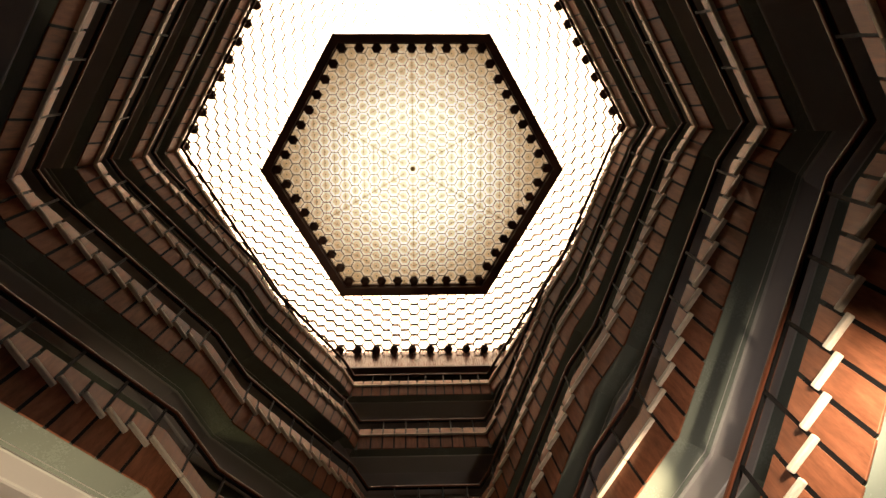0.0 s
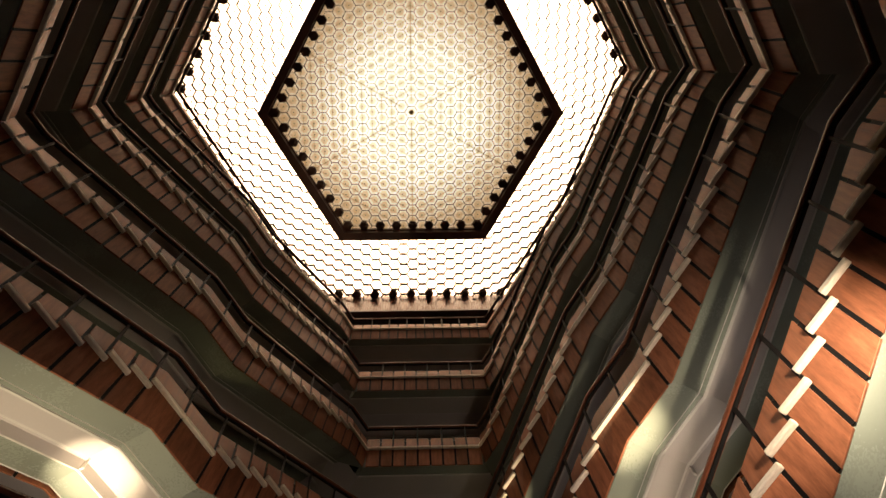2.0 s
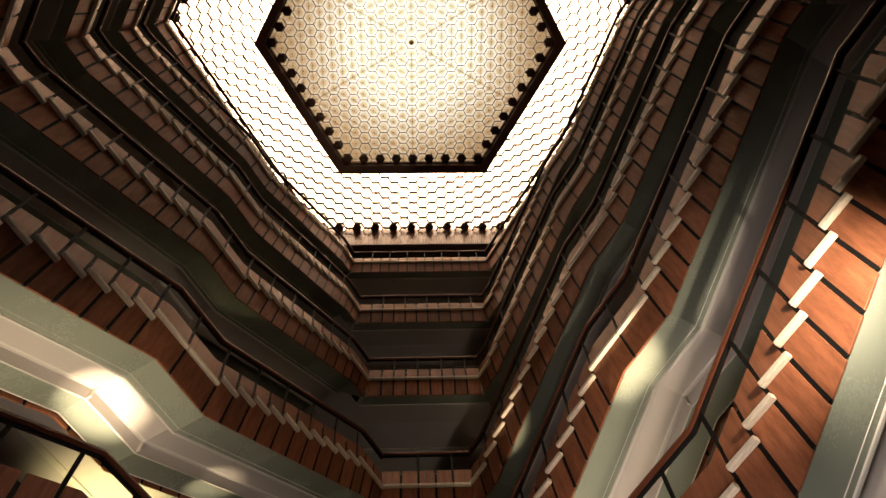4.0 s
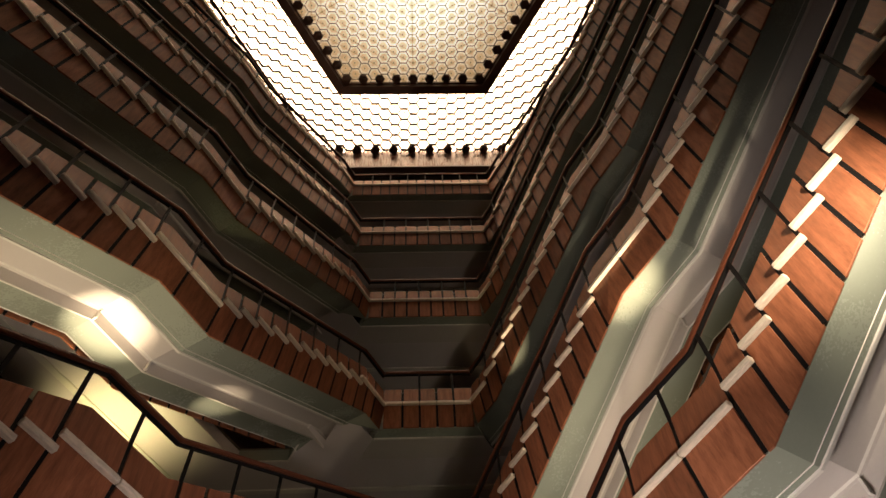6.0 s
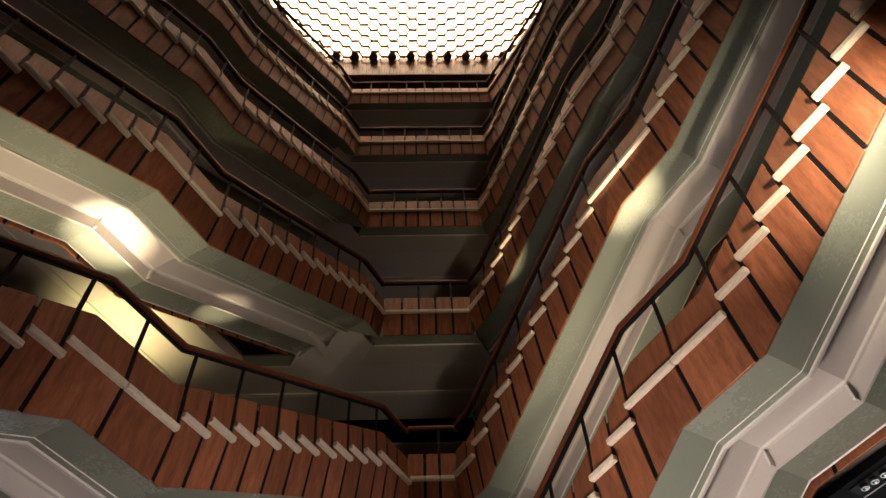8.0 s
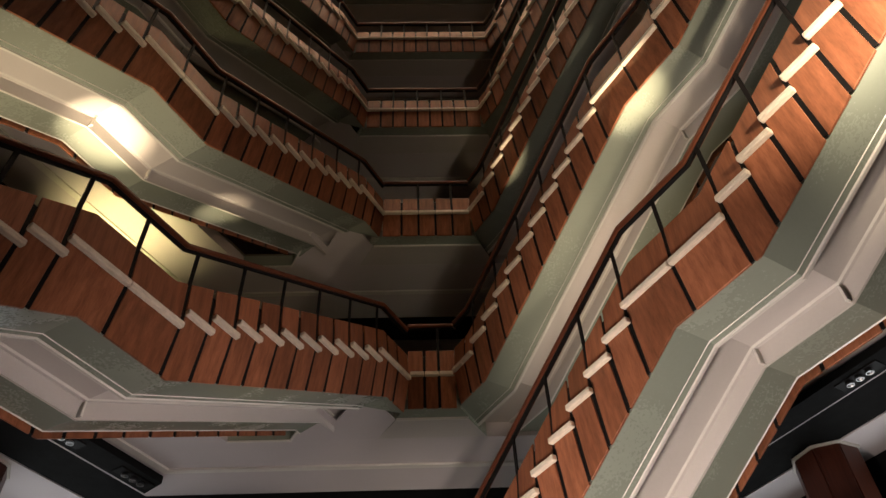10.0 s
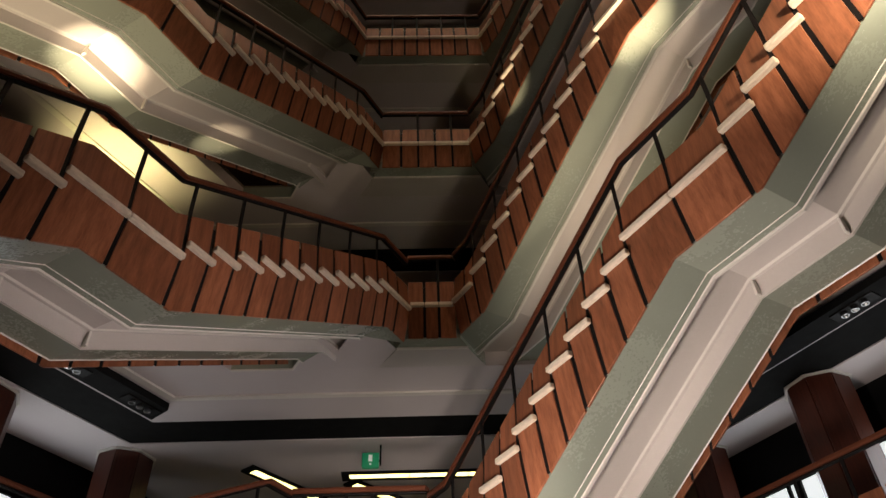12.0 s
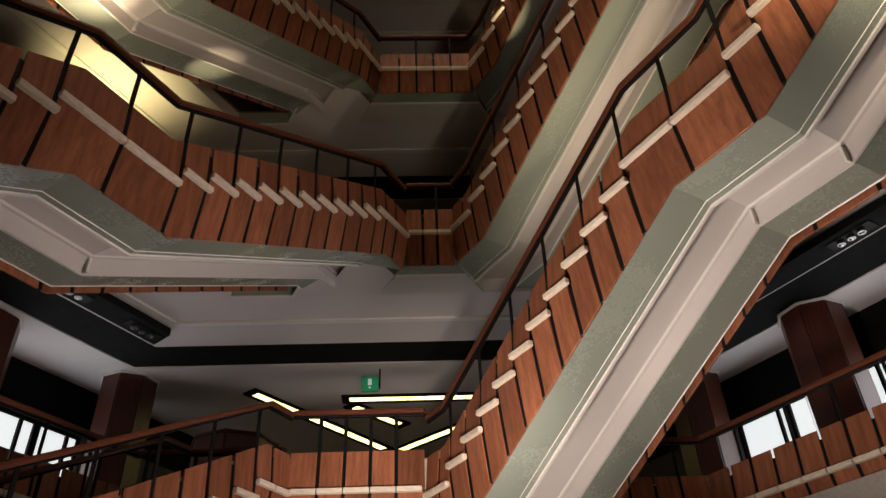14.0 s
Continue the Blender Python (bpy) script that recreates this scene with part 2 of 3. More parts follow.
# soffit section: outward distance, height under the sloping edge of the floor
SECTION = [(0.13, -0.20), (0.135, -0.285), (0.475, -0.290), (0.48, -0.298), (0.535, -0.300), (0.54, -0.318), (0.57, -0.318), (0.59, -0.15), (0.62, -0.145), (0.64, -0.132), (1.02, -0.132),
           (1.04, -0.145), (1.07, -0.15), (1.09, -0.318), (1.115, -0.318), (1.12, -0.300), (1.165, -0.298), (1.17, -0.290), (1.50, -0.28), (1.51, -0.29), (1.52, -0.28), (1.52, 0.0), (0.13, 0.0)]
SECTION_MAT = [0, 0, 2, 0, 2, 2, 1, 1, 2, 1, 2, 1, 1, 2, 2, 0, 2, 0, 2, 2, 0, 3, 0]


LEVEL = [(0.13, -0.20), (0.135, -0.290), (0.31, -0.298), (0.315, -0.326), (0.335, -0.326), (0.76, -0.312), (0.76, -0.02), (0.76, 0.0), (0.13, 0.0)]
LEVEL_MAT = [0, 0, 2, 2, 1, 1, 1, 3, 0]
WIDE_LEVEL = LEVEL[:5] + [(1.45, -0.312), (1.45, -0.02), (1.45, 0.0), (0.13, 0.0)]


def ribbon(parent, name, xs, line, section=SECTION, mats=SECTION_MAT, meet=False):
    """meet: the upper end stops where the level ceiling beside the landing begins."""
    bm = bmesh.new()
    end = xs[-1]

    def mitre(x, y):
        if x == 0:
            return -y * T30
        if x == end:
            return max(LOW_KINKS[3] + 0.02, x + y * T30 - (0.0 if y < 0.2 else 0.72 if y < 1.1 else 1.12)) if meet else x + y * T30
        return x
    rings = []
    for x in xs:
        rings.append([(mitre(x, y), y, line(x) + z) for y, z in section])
    loft(bm, rings, mats=mats)
    return part(name, bm, (GREEN, PINK, TRIM, SLAB), parent)


def flight(outer, cut=0, meet=False):
    """A flight of two halves; cut: how many of its three level top panels are left out."""
    top = new("staircase")
    cols = flight_columns()[:27 - cut]
    ribbon(top, "soffit", [0.0] + LOW_KINKS + [RUN - cut * E1 / 3], under, meet=meet)
    for x in (LOW_KINKS[1] + 0.01, LOW_KINKS[2] - 0.01):
        part("coffer_rib", box(bmesh.new(), x - 0.012, x + 0.012, 1.03, 1.086, 11 * RISE - 0.31, 11 * RISE - 0.16, 0.003), TRIM, top)
    step = mesh_of("step", box(bmesh.new(), -0.02, GO, 0.17, 1.48, -0.05, 0.0, 0.005), SLAB)
    for a, n0 in ((STEP_X[0], 1), (STEP_X[2], 12)):
        for i in range(10):
            place("step", step, top, pose(a + i * GO, 0, (n0 + i) * RISE))
    balustrade(top, cols, climb)
    if outer:
        balustrade(top, cols[:25] if meet else cols, climb, flip=WIDE)
    return tagged(top, "hanging staircase with teak panels, pale rail blocks and green soffit", "staircase", "stairs round the well")


def level_side(name, length, n, label, every=2, section=WIDE_LEVEL):
    top = new(name)
    ribbon(top, "soffit", [0.0, length], flat, section, LEVEL_MAT)
    balustrade(top, level_columns(length, n), flat, every)
    return tagged(top, label, "gallery", "galleries round the well")


def at(p, k, turn, dz=0.0):
    return pose(p.x, p.y, floor_z(k) + dz, 0, 0, turn)


outer_flight = flight(True)
inner_flight = flight(False)
outer_flight.matrix_basis = at(back_right(0), 0, -60)
inner_flight.matrix_basis = at(back_right(3), 3, -60, 0.03)
for k in (1, 2):
    copy_thing(outer_flight, at(back_right(k), k, -60, 0.04))
copy_thing(inner_flight, at(back_right(4), 4, -60))
outer_left, inner_left = flight(True, meet=True), flight(False, meet=True)
outer_left.matrix_basis = at(left_corner(0), 0, 60, -0.07)
inner_left.matrix_basis = at(left_corner(3), 3, 60, -0.02)
for k in (1, 2):
    copy_thing(outer_left, at(left_corner(k), k, 60, -0.04))
copy_thing(inner_left, at(left_corner(4), 4, 60, -0.02))

PANELS = {0: 5, 1: 3, 2: 5, 3: 9, 4: 11, 5: 15}
for k in range(1, TOP + 1):
    g = level_side("stair_landing", (back_right(k) - back_left(k)).length, PANELS[k], "level stair landing with teak panels and pale rail", 2, LEVEL)
    g.matrix_basis = at(back_left(k), k, 0)
g = level_side("stair_landing", 1.34, 5, "level stair landing with teak panels and pale rail", 1)
g.matrix_basis = at(Vector((-1.34, 7.6)), 0, 0, 0.07)
low_flight = flight(True, 1)
low_flight.matrix_basis = at(Vector((-1.34, 7.6)) - (RUN - E1 / 3) * Vector((0.5, C30)), -1, 60, 0.05)

SIDE_N = 20
gallery = level_side("gallery", RUN, SIDE_N, "level gallery with teak panels and pale rail")
first = True
for k in range(1, TOP + 1):
    vr, vl = right_corner(k), left_corner(k)
    fr = vr + RUN * Vector((-0.5, -C30))
    fl = vl + RUN * Vector((0.5, -C30))
    for p, turn in ((vr, 240), (fl, 120)):
        if first:
            gallery.matrix_basis, first = at(p, k, turn), False
        else:
            copy_thing(gallery, at(p, k, turn))
    if k == TOP:
        copy_thing(gallery, at(vl, k, 60))
        copy_thing(gallery, at(back_right(k), k, -60))
    f = level_side("gallery", max((fr - fl).length, 0.4), 6, "level gallery with teak panels and pale rail")
    f.matrix_basis = at(fr, k, 180)

# ------------------------------------------------------------ floor plates with their ceilings


def outline(k, off):
    """The well's six corners at storey k, moved outward by off."""
    bl, br, vl, vr = back_left(k), back_right(k), left_corner(k - 1), right_corner(k + 1)
    ymid = (vl.y + vr.y) / 2
    fl, fr = Vector((bl.x, 2 * ymid - bl.y)), Vector((br.x, 2 * ymid - br.y))
    o = off / C30
    d = [(-0.5, C30), (0.5, C30), (1, 0), (0.5, -C30), (-0.5, -C30), (-1, 0)]
    return [p + o * Vector(v) for p, v in zip((bl, br, vr, fr, fl, vl), d)]


def ring_slab(bm, a, b, z0, z1):
    n = len(a)
    loft(bm, [[(p.x, p.y, z) for p, z in ((a[i % n], z0), (b[i % n], z0), (b[i % n], z1), (a[i % n], z1))] for i in range(n + 1)], caps=False)
    return bm


CX = 0.155


def bay(k, x, y):
    """A line round the open well at storey k: forward along the left side, its two back corners at x from the middle, and forward again."""
    g = k - 1
    l, r = Vector((CX - x - 0.42 * g, y + 0.3 * g)), Vector((CX + x + 0.42 * g, y + 0.3 * g))
    return [l - 12.5 * Vector((0.5, C30)), l, r, r + 12.5 * Vector((0.5, -C30))]


def bay_slab(bm, a, b, z0, z1):
    loft(bm, [[(p.x, p.y, z0), (q.x, q.y, z0), (q.x, q.y, z1), (p.x, p.y, z1)] for p, q in zip(a, b)])
    return bm


HOLE, STRIP, BEAM, BEAM2, SLOT, SLOT2, FAR = (2.70, 8.702), (3.60, 9.32), (3.68, 9.40), (3.98, 9.66), (4.10, 10.04), (4.62, 10.70), (9.0, 16.2)


def floor_plate(k):
    z = floor_z(k)
    bands = [("ceiling", HOLE, STRIP, -0.312, CEIL), ("cornice", STRIP, BEAM, -0.345, TRIM), ("ceiling", BEAM, SLOT, -0.316, CEIL),
             ("slot", SLOT, SLOT2, -0.30, BLACK), ("ceiling", SLOT2, FAR, -0.32, CEIL)]
    for name, a, b, z0, mt in bands:
        ob = part(name, bay_slab(bmesh.new(), bay(k, *a), bay(k, *b), z + z0, z - 0.06), mt)
        tagged(ob, "painted ceiling round the stairwell" if mt is CEIL else "dark slot and cornice of the ceiling", "ceiling", kind="structure")
    ob = part("floor", bay_slab(bmesh.new(), bay(k, *HOLE), bay(k, *FAR), z - 0.055, z), SLAB)
    tagged(ob, "stone floor round the stairwell", "floor", kind="structure")


# where a flight meets its landing: level ceiling beside the landing, with a green reveal round the gap behind the flight
def meeting_left():
    """Plan of the ceiling at the upper end of a flight, along the flight and outward."""
    return [(RUN - 0.76 + 0.335 * T30, 0.335), (RUN - 0.76 + 0.98 * T30, 0.98), (RUN - 1.17 + 1.0 * T30, 1.0), (RUN - 1.14 + 1.76 * T30, 1.76), (RUN + 0.76 * T30, 0.76), (RUN + 0.335 * T30, 0.335)]


def beside_landing(k):
    plan, m = meeting_left(), at(left_corner(k - 1), k, 60)
    ob = part("ceiling", prism(bmesh.new(), plan, -0.312, -0.292), CEIL)
    ob.matrix_basis = m
    tagged(ob, "painted ceiling beside the stair landing", "ceiling", kind="structure")
    (x0, y0), (x1, y1) = plan[2], plan[3]
    length = math.hypot(x1 - x0, y1 - y0)
    turn = math.degrees(math.atan2(y1 - y0, x1 - x0))
    for name, mt, z0, z1, w in (("reveal", GREEN, -0.306, -0.02, 0.02), ("trim", TRIM, -0.328, -0.307, 0.026)):
        ob = part(name, box(bmesh.new(), 0, length, -0.004, w, z0, z1, 0.002), mt)
        ob.matrix_basis = m @ pose(x0, y0, 0, 0, 0, turn)
        tagged(ob, "painted edge of the gap behind the flight", "trim", kind="structure")
    a, b = m @ Vector((*plan[3], 0)), bay(k, *HOLE)[1]
    for name, mt, z0, z1, w in (("reveal", GREEN, -0.306, -0.06, 0.02), ("trim", TRIM, -0.328, -0.307, 0.026)):
        ob = part(name, box(bmesh.new(), b.x, a.x, b.y - w, b.y - 0.002, floor_z(k) + z0, floor_z(k) + z1, 0.002), mt)
        tagged(ob, "painted edge of the gap behind the flight", "trim", kind="structure")


for k in range(1, TOP + 1):
    floor_plate(k)
    beside_landing(k)

wall = part("wall_outer", ring_slab(bmesh.new(), outline(2, 11.0), outline(2, 11.4), 0.0, floor_z(TOP + 1)), WALL)
tagged(wall, "dark outer walls of the hall", "wall", kind="structure")
bm = bmesh.new()
prism(bm, [(p.x, p.y) for p in outline(2, 11.5)], -0.2, 0.0)
tagged(part("floor", bm, SLAB), "stone ground floor", "floor", kind="structure")

# ------------------------------------------------------------ skylight
SKY_C, SKY_Z = Vector((-0.04, 3.29)), 24.8
OUT_C = Vector((-0.12, 3.06))
IN_R, OUT_R = 4.71, 7.29
HEX_R = 0.203


def glass(name, inner, outer, reach, k0, k1, base):
    """Backlit glass: its own glow stands for daylight, falling off from the middle outwards."""
    m = material(name, base, 0.25, vary=0.1, scale=3, bump=0.1)
    n, l = m.node_tree.nodes, m.node_tree.links
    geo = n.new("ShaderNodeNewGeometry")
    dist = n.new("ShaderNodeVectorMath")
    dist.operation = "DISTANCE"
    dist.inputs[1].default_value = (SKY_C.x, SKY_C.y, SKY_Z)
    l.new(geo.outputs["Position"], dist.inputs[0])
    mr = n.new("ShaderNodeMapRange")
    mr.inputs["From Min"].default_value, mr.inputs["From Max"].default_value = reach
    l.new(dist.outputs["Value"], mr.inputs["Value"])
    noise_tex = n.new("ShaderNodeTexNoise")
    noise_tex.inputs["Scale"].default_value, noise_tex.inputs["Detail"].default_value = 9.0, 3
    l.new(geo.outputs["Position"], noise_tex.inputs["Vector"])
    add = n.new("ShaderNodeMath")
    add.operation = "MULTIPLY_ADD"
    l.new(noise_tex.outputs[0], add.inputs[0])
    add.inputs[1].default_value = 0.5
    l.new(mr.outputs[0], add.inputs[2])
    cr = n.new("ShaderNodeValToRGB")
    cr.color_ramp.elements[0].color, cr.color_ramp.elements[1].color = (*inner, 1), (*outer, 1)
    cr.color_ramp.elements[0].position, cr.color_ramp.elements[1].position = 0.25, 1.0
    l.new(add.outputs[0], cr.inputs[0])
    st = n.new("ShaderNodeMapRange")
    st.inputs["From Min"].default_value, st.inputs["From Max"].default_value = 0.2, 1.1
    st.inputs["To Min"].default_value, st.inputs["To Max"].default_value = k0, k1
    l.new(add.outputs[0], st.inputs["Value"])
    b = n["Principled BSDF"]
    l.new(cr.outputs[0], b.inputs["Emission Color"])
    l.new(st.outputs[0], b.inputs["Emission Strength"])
    return m


GLASS_IN = glass("glowing_amber_glass", (1.0, 0.95, 0.82), (1.0, 0.66, 0.36), (1.9, 4.9), 1.38, 0.22, (0.5, 0.4, 0.25))
GLASS_EYE = glass("glowing_amber_boss", (1.0, 0.90, 0.60), (0.9, 0.57, 0.27), (1.5, 4.9), 0.98, 0.36, (0.5, 0.35, 0.2))
# Warm glow, strong enough to clip to white, which also lights the galleries.
GLASS_OUT = glass("glowing_white_glass", (1.0, 0.66, 0.42), (1.0, 0.66, 0.42), (4.5, 7.5), 7.0, 6.7, (0.6, 0.6, 0.6))
GLASS_OUT_EYE = glass("glowing_white_boss", (1.0, 0.66, 0.40), (1.0, 0.66, 0.40), (4.5, 7.5), 5.0, 4.8, (0.6, 0.5, 0.4))
FASCIA = material("fascia_wood", (0.17, 0.07, 0.04), 0.28, vary=0.35, scale=3, stretch=(9, 9, 0.6), fine=9)
CAME = material("brass_came", (0.13, 0.075, 0.035), 0.4, metal=0.3, vary=0.2)


ROD = material("brass_rod", (0.72, 0.48, 0.16), 0.4, vary=0.2)
CAME_LIGHT = material("brown_came", (0.018, 0.015, 0.013), 0.8, vary=0.15)


CAME_LIGHT.node_tree.nodes["Principled BSDF"].inputs["Specular IOR Level"].default_value = 0.05


def hexagon(r, c=SKY_C, turn=0):
    return [Vector((c.x + r * math.cos(radians(60 * i + turn)), c.y + r * math.sin(radians(60 * i + turn)))) for i in range(6)]


def hex_ring(r, z, sides=6):
    return [(r * math.cos(2 * math.pi * i / sides), r * math.sin(2 * math.pi * i / sides), z) for i in range(sides)]


def tile(bm, x, y, z, came_depth, knob, hang=0.0, rim=0.90):
    """A domed hexagonal glass tile with its came and a small boss."""
    def shifted(pts):
        return [(p[0] + x, p[1] + y, p[2] + z) for p in pts]
    rings = [hex_ring(HEX_R * rim, 0.0), hex_ring(HEX_R * 0.62, 0.035), hex_ring(HEX_R * 0.36, 0.05)]
    vs = [[bm.verts.new(p) for p in shifted(r)] for r in rings]
    for a, b, mi in ((vs[0], vs[1], 0), (vs[1], vs[2], 1)):
        for i in range(6):
            j = (i + 1) % 6
            bm.faces.new((a[i], a[j], b[j], b[i])).material_index = mi
    bm.faces.new(vs[2]).material_index = 1
    ws = [[bm.verts.new(p) for p in shifted(r)] for r in (hex_ring(HEX_R * 0.985, 0.01), hex_ring(HEX_R * 0.985, -came_depth), hex_ring(HEX_R * rim, -came_depth), hex_ring(HEX_R * rim, 0.01))]
    for a, b in zip(ws, ws[1:]):
        for i in range(6):
            j = (i + 1) % 6
            bm.faces.new((a[i], a[j], b[j], b[i])).material_index = 2
    k = [[bm.verts.new(p) for p in shifted(r)] for r in (hex_ring(knob, 0.06, 5), hex_ring(knob * 0.8, -hang, 5))]
    for i in range(5):
        j = (i + 1) % 5
        bm.faces.new((k[0][i], k[0][j], k[1][j], k[1][i])).material_index = 2
    bm.faces.new(k[1]).material_index = 2


def inside(p, r, c=SKY_C):
    """Whether p lies in the big hexagon of radius r about c."""
    d = p - c
    a = r * C30
    return abs(d.y) <= a and abs(d.x * C30 + d.y * S30) <= a and abs(d.x * C30 - d.y * S30) <= a


skylight = new("skylight")
tagged(skylight, "hexagonal honeycomb glass ceiling in a dark wooden frame", "skylight")
tile_bm = bmesh.new()
tile(tile_bm, 0, 0, 0, 0.022, 0.018, 0.0, 0.93)
tile_me = bpy.data.meshes.new("glass_tile")
tile_bm.to_mesh(tile_me)
tile_bm.free()
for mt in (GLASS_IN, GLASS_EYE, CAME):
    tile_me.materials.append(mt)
rest_in, rest_out = bmesh.new(), bmesh.new()
cells = []
for i in range(-28, 29):
    for j in range(-28, 29):
        p = SKY_C + Vector((1.5 * HEX_R * i, math.sqrt(3) * HEX_R * (j + 0.5 * (i % 2))))
        cells.append(((p - SKY_C).length, p))
cells.sort(key=lambda c: c[0])
loose = 0
for d, p in cells:
    if inside(p, IN_R - 0.36):
        if loose < 300:
            place("glass_tile", tile_me, skylight, pose(p.x, p.y, SKY_Z + 0.2))
            loose += 1
        else:
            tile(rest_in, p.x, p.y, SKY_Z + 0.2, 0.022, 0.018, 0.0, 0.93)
    elif inside(p, OUT_R + 0.1, OUT_C) and not inside(p, IN_R):
        tile(rest_out, p.x, p.y, SKY_Z, 0.19, 0.024, 0.03, 0.955)
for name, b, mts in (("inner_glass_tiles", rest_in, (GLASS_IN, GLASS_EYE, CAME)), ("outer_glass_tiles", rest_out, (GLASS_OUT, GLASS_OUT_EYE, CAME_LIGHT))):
    me = bpy.data.meshes.new(name)
    b.to_mesh(me)
    b.free()
    for mt in mts:
        me.materials.append(mt)
    tagged(place(name, me, skylight), kind="stuff")
# Emissive sheets behind the tiles, in place of daylight from above.
bm = bmesh.new()
prism(bm, hexagon(IN_R - 0.2), SKY_Z + 0.27, SKY_Z + 0.28)
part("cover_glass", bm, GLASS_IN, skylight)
part("cover_glass", ring_slab(bmesh.new(), hexagon(IN_R - 0.05), hexagon(OUT_R + 0.5, OUT_C), SKY_Z + 0.07, SKY_Z + 0.08), GLASS_OUT, skylight)
part("inner_frame", ring_slab(bmesh.new(), hexagon(IN_R - 0.30), hexagon(IN_R), SKY_Z - 0.14, SKY_Z + 0.30), BRONZE, skylight)
part("inner_frame_bead", ring_slab(bmesh.new(), hexagon(IN_R - 0.34), hexagon(IN_R - 0.30), SKY_Z + 0.10, SKY_Z + 0.30), DARK_WOOD, skylight)
part("fascia", ring_slab(bmesh.new(), hexagon(OUT_R, OUT_C), hexagon(OUT_R + 0.08, OUT_C), SKY_Z - 1.25, SKY_Z + 0.1), FASCIA, skylight)
part("fascia_ledge", ring_slab(bmesh.new(), hexagon(OUT_R - 0.04, OUT_C), hexagon(OUT_R + 0.2, OUT_C), SKY_Z - 1.36, SKY_Z - 1.26), BRONZE, skylight)
for i in range(2, 12):
    r = 0.305 * i / C30
    part("glazing_rod", ring_slab(bmesh.new(), hexagon(r, turn=30), hexagon(r + 0.012, turn=30), SKY_Z + 0.14, SKY_Z + 0.165), ROD, skylight)
for i in range(6):
    rib = part("glazing_rib", box(bmesh.new(), 0.35, 4.0, -0.008, 0.008, SKY_Z + 0.13, SKY_Z + 0.165), ROD, skylight)
    rib.matrix_basis = pose(SKY_C.x, SKY_C.y, 0, 0, 0, 30 + 60 * i)
boss_bm = bmesh.new()
loft(boss_bm, [hex_ring(0.15, 0.03), hex_ring(0.165, -0.02), hex_ring(0.15, -0.075), hex_ring(0.06, -0.095)])
boss = mesh_of("boss", boss_bm, BRONZE)
hub_bm = bmesh.new()
loft(hub_bm, [hex_ring(0.06, 0.17), hex_ring(0.08, 0.14), hex_ring(0.03, 0.12)])
part("hub", hub_bm, ROD, skylight).location = (SKY_C.x, SKY_C.y, SKY_Z)
for r, n, z, c in ((IN_R - 0.48, 8, SKY_Z + 0.17, SKY_C), (OUT_R - 0.12, 12, SKY_Z - 0.02, OUT_C)):
    cs = hexagon(r, c)
    for a, b in zip(cs, cs[1:] + cs[:1]):
        for i in range(n):
            p = a.lerp(b, i / n)
            place("boss", boss, skylight, pose(p.x, p.y, z))
bm = bmesh.new()
ring_slab(bm, hexagon(OUT_R + 0.09, OUT_C), hexagon(20, OUT_C), SKY_Z - 1.1, SKY_Z + 0.6)
# Unseen lid above the glass, added to shut out the sky.
prism(bm, [(p.x, p.y) for p in hexagon(20)], SKY_Z + 0.7, SKY_Z + 0.8)
tagged(part("ceiling", bm, WALL), "dark roof over the galleries, with an unseen lid over the skylight", "ceiling", kind="structure")

# ------------------------------------------------------------ entrance storey
F0, CZ = floor_z(0), floor_z(1) - 0.32


def side_frame(right, dist):
    """Local x along the wall from the plan's middle backwards or forwards, y outward."""
    if right:
        return Matrix.Translation((C30 * dist, S30 * dist, 0)) @ pose(0, 0, 0, 0, 0, -60)
    return Matrix.Translation((-C30 * dist, S30 * dist, 0)) @ pose(0, 0, 0, 0, 0, 60)


# The panes emit light themselves, since no sky stands behind them.
GLAZE = material("glowing_pane", (0.8, 0.82, 0.85), 0.15, vary=0.05, emit=(0.90, 0.94, 0.94), emit_strength=0.9)


def window_wall(right, dist, openings, reach):
    m = side_frame(right, dist)
    head, sill = 6.10, F0 + 0.55
    xs = [reach[0]] + [v for o in openings for v in o[:2]] + [reach[1]]
    bm = bmesh.new()
    for a, b in zip(xs[::2], xs[1::2]):
        box(bm, a, b, 0, 0.3, F0, head)
    for o in openings:
        box(bm, o[0], o[1], 0, 0.3, F0, sill)
    w = part("wall_right" if right else "wall_left", bm, WALL)
    w.matrix_basis = m
    tagged(w, "dark outer wall with bright window openings", "wall", kind="structure")
    v = part("valance", box(bmesh.new(), reach[0], reach[1], -0.02, 0.32, head + 0.002, CZ + 0.02), BLACK)
    v.matrix_basis = m
    tagged(v, "black band between window heads and ceiling", "wall", kind="structure")
    for i, (a, b, mullions) in enumerate(openings):
        win = new("window_1")
        win.matrix_basis = m
        tagged(win, "bright daylit window with dark mullions", "window", kind="structure")
        bm = bmesh.new()
        for x0, x1, z0, z1 in ((a, a + 0.05, sill, head), (b - 0.05, b, sill, head), (a + 0.05, b - 0.05, head - 0.05, head), (a + 0.05, b - 0.05, sill, sill + 0.05)):
            box(bm, x0, x1, 0.08, 0.16, z0, z1)
        part("window_frame", bm, STEEL, win)
        cuts = [a + 0.05] + list(mullions) + [b - 0.05]
        for x, w2 in zip(mullions, (0.05, 0.11, 0.05, 0.05, 0.05)):
            part("mullion", box(bmesh.new(), x - w2 / 2, x + w2 / 2, 0.06, 0.17, sill + 0.05, head - 0.05, 0.004), STEEL, win)
        for x0, x1 in zip(cuts, cuts[1:]):
            part("pane", box(bmesh.new(), x0, x1, 0.12, 0.13, sill + 0.05, head - 0.05), GLAZE, win)


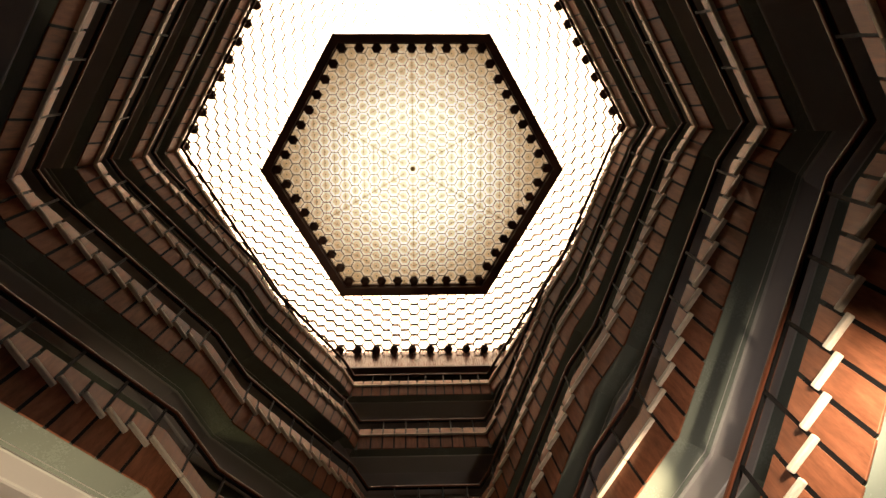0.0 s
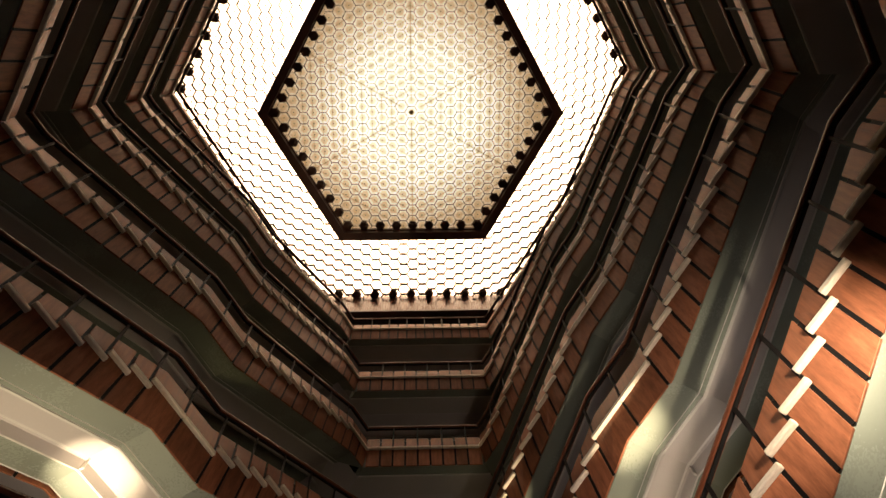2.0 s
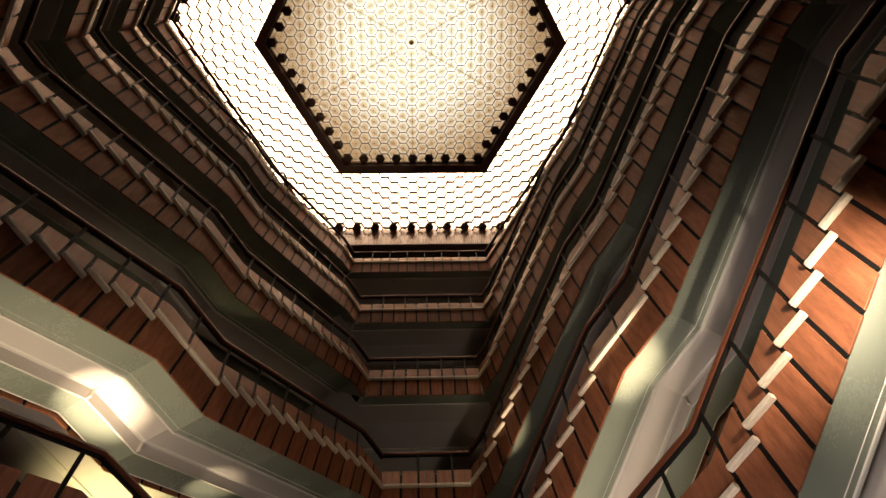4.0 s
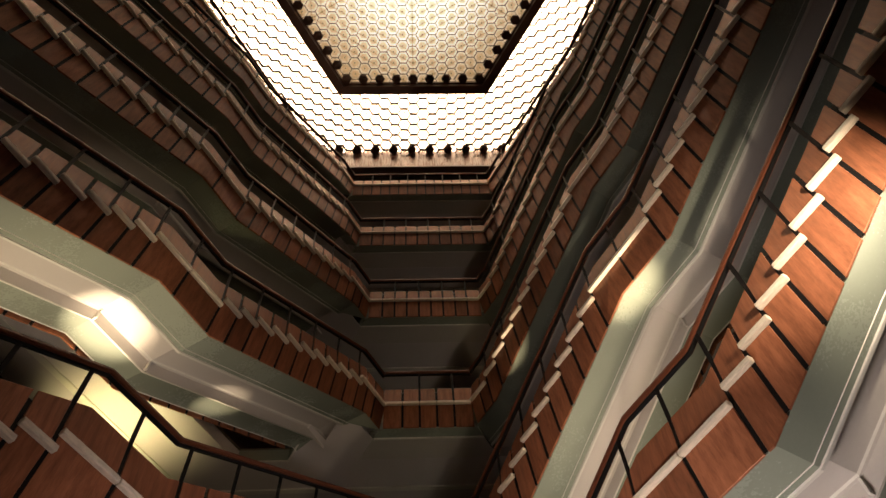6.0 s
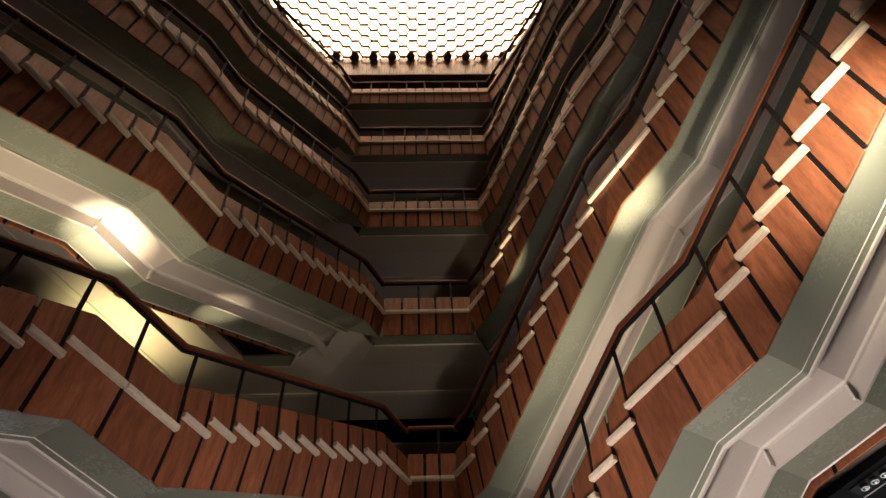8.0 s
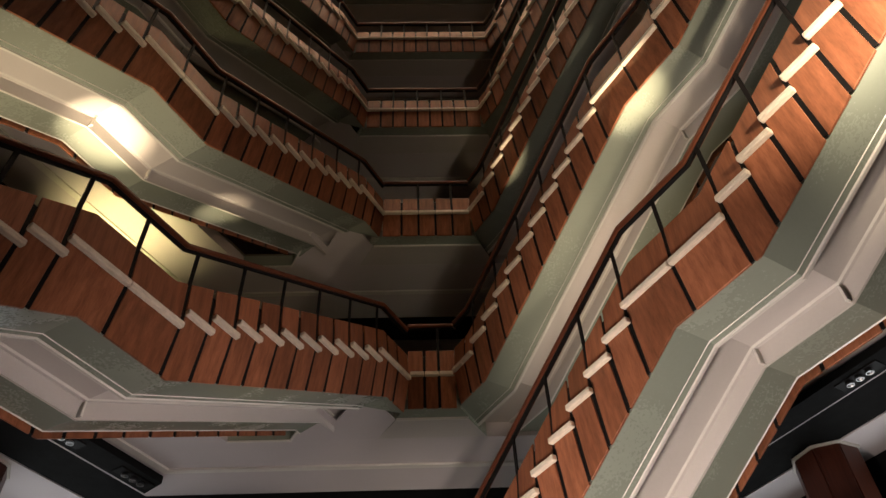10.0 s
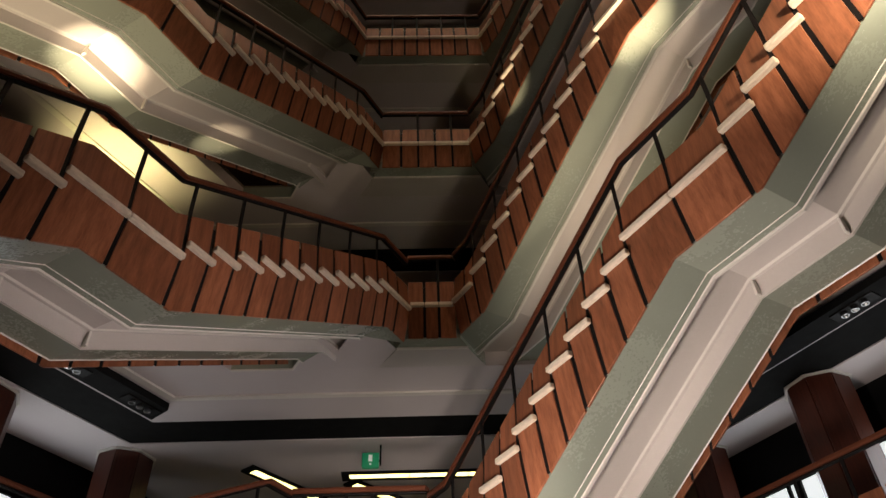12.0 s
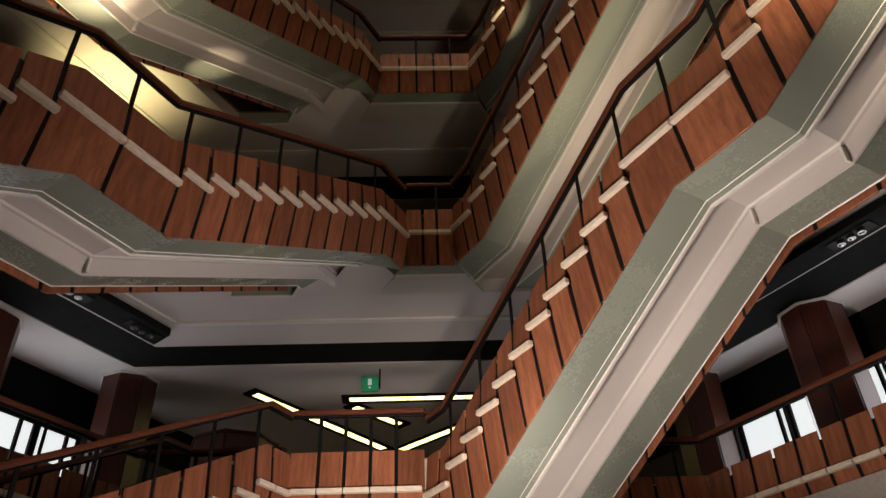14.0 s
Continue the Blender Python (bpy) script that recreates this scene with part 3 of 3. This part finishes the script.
window_wall(False, 10.44, [(4.6, 7.34, (6.3, 6.57, 7.11))], (-4.0, 12.0))
window_wall(True, 10.30, [(-7.55, -6.05, (-6.76, -6.58)), (-5.25, -3.2, (-5.03, -4.4))], (-12.0, 4.0))
bm = box(bmesh.new(), -9, 9, 15.6, 15.9, F0, CZ)
tagged(part("wall_back", bm, WALL), "dark back wall of the entrance storey", "wall", kind="structure")

# floor of the entrance storey with its parapets
PL, PR = Vector((-3.24, 8.44)), Vector((3.24, 8.44))
FLL, FRR = PL - 11 * Vector((0.5, C30)), PR + 11 * Vector((0.5, -C30))
bm = bmesh.new()
hole = [PL, PR, FRR, FLL]
rim = [Vector((-9, 16)), Vector((9, 16)), Vector((16, -2)), Vector((-16, -2))]
for i in (3, 0, 1):
    a, b, c, d = hole[i], hole[(i + 1) % 4], rim[(i + 1) % 4], rim[i]
    prism(bm, [(p.x, p.y) for p in (a, b, c, d)], F0 - 0.3, F0)
tagged(part("floor", bm, BOUNCE_FLOOR), "entrance storey floor, made pale to bounce light upward", "floor", kind="structure")


def parapet_run(p, turn, length, n, label):
    top = new("parapet_wall")
    balustrade(top, level_columns(length, n), flat, 2)
    top.matrix_basis = pose(p.x, p.y, F0, 0, 0, turn)
    tagged(top, label, "balustrade", "parapets of the entrance storey")


parapet_run(PR, -60, 9.3, 32, "level teak-panelled parapet with pale rail and steel posts")
parapet_run(PL - 9.3 * Vector((0.5, C30)), 60, 9.3, 32, "level teak-panelled parapet with pale rail and steel posts")
parapet_run(Vector((0.55, 8.44)), 0, 2.69, 9, "level teak-panelled parapet with pale rail and steel posts")
parapet_run(PL, 0, 1.6, 5, "level teak-panelled parapet with pale rail and steel posts")


def column(x, y, r, z0, z1, name="column", label="octagonal column clad in dark wooden boards with pale cap", cap=TRIM):
    top = new(name)
    top.matrix_basis = pose(x, y, z0)
    w = 2 * r * math.sin(math.pi / 8) - 0.02
    bm = box(bmesh.new(), -w / 2, w / 2, -0.03, 0.0, 0.0, z1 - z0 - 0.03, 0.006)
    me = mesh_of("board", bm, DARK_WOOD)
    for i in range(8):
        a = radians(45 * i + 22.5)
        place("board", me, top, pose(r * math.cos(math.pi / 8) * math.cos(a), r * math.cos(math.pi / 8) * math.sin(a), 0, 0, 0, 45 * i + 22.5 + 90) @ pose(0, 0, 0, 0, 0, 180))
    bm = bmesh.new()
    loft(bm, [hex_ring(r - 0.05, 0, 8), hex_ring(r - 0.05, z1 - z0 - 0.01, 8)])
    part("core", bm, BLACK, top)
    bm = bmesh.new()
    loft(bm, [hex_ring(r + 0.03, z1 - z0 - 0.03, 8), hex_ring(r + 0.035, z1 - z0, 8)])
    part("cap", bm, cap, top)
    tagged(top, label, "column", "columns")


for x, y, r in ((-4.68, 11.2, 0.44), (-5.98, 9.1, 0.46), (5.74, 9.45, 0.46), (4.6, 11.6, 0.46)):
    column(x, y, r, F0, CZ)
column(-2.75, 10.75, 0.62, F0, F0 + 1.98, "wooden_kiosk", "low octagonal kiosk clad in dark wooden boards", DARK_WOOD)

TUBE = material("fluorescent_tube", (0.9, 0.85, 0.7), 0.4, vary=0.02, bump=0, emit=(1.0, 0.84, 0.30), emit_strength=3.2)


def ceiling_light(a, b):
    a, b = Vector(a), Vector(b)
    top = new("ceiling_light")
    length = (b - a).length
    top.matrix_basis = pose(a.x, a.y, CZ, 0, 0, math.degrees(math.atan2(b.y - a.y, b.x - a.x)))
    bm = bmesh.new()
    for y0, y1 in ((-0.15, -0.09), (0.09, 0.15)):
        box(bm, 0, length, y0, y1, -0.035, 0.004)
    for x0, x1 in ((0, 0.12), (length - 0.12, length)):
        box(bm, x0, x1, -0.09, 0.09, -0.035, 0.004)
    part("frame", bm, BLACK, top)
    n = max(1, round((length - 0.24) / 1.2))
    step = (length - 0.24) / n
    for i in range(n):
        part("diffuser", box(bmesh.new(), 0.13 + i * step, 0.11 + (i + 1) * step, -0.085, 0.085, -0.022, -0.006, 0.004), TUBE, top)
    tagged(top, "recessed fluorescent ceiling light with black frame", "ceiling light", "zigzag ceiling lights")


ceiling_light((-2.85, 11.58), (-0.66, 14.38))
ceiling_light((-0.50, 14.45), (1.55, 12.45))
ceiling_light((-1.35, 11.98), (1.9, 11.98))
ceiling_light((-1.25, 12.2), (-0.30, 13.18))

SIGN = material("sign_green", (0.02, 0.22, 0.10), 0.4, vary=0.06, emit=(0.02, 0.30, 0.13), emit_strength=0.25)
SIGN_WHITE = material("sign_white", (0.8, 0.82, 0.78), 0.5, vary=0.03, emit=(0.7, 0.8, 0.7), emit_strength=0.25)
sign = new("exit_sign")
sign.matrix_basis = pose(-0.80, 10.9, CZ - 0.27)
sign_box = part("box", box(bmesh.new(), -0.13, 0.13, -0.04, 0.04, -0.12, 0.12, 0.01), SIGN, sign)
part("pictogram", box(bmesh.new(), -0.03, 0.03, -0.046, -0.041, -0.03, 0.08), SIGN_WHITE, sign_box)
part("pictogram", box(bmesh.new(), -0.015, 0.015, -0.046, -0.041, -0.085, -0.06), SIGN_WHITE, sign_box)
part("bracket", box(bmesh.new(), 0.14, 0.165, -0.01, 0.01, -0.08, 0.262), STEEL, sign)
part("bracket", box(bmesh.new(), 0.12, 0.15, -0.01, 0.01, -0.02, 0.0), STEEL, sign)
tagged(sign, "green illuminated exit sign hanging from the ceiling", "exit sign")

CHROME = material("lamp_chrome", (0.28, 0.28, 0.28), 0.35, metal=1.0, vary=0.1)


def track_light(x, y, turn):
    top = new("track_light")
    top.matrix_basis = pose(x, y, CZ, 0, 0, turn)
    part("housing", box(bmesh.new(), -0.3, 0.3, -0.10, 0.10, -0.185, -0.16, 0.006), STEEL, top)
    for i in range(3):
        bm = bmesh.new()
        loft(bm, [hex_ring(0.03, -0.17, 12), hex_ring(0.045, -0.195, 12), hex_ring(0.05, -0.22, 12), hex_ring(0.04, -0.22, 12), hex_ring(0.025, -0.20, 12)])
        part("lamp_head", bm, CHROME, top).location.x = -0.15 + 0.14 * i
    tagged(top, "black ceiling track with three small chrome lamps", "spotlight", "spotlights in the ceiling slot")


for right in (False, True):
    a, b = bay(1, *BEAM), bay(1, *BEAM2)
    bm = bmesh.new()
    i, j = (2, 3) if right else (0, 1)
    loft(bm, [[(a[q].x, a[q].y, z0) if w == 0 else (b[q].x, b[q].y, z0) for w, z0 in ((0, CZ - 0.17), (1, CZ - 0.17), (1, CZ - 0.06), (0, CZ - 0.06))] for q in (i, j)])
    tagged(part("ceiling_beam", bm, BLACK), "black track beam under the ceiling", "beam", kind="structure")
for right, d in ((False, 0.35), (False, 1.55), (True, 2.6)):
    a, b = bay(1, *BEAM), bay(1, *BEAM2)
    p = a[2].lerp(b[2], 0.5) + d * Vector((0.5, -C30)) if right else a[1].lerp(b[1], 0.5) - d * Vector((0.5, C30))
    track_light(p.x, p.y, -60 if right else 60)
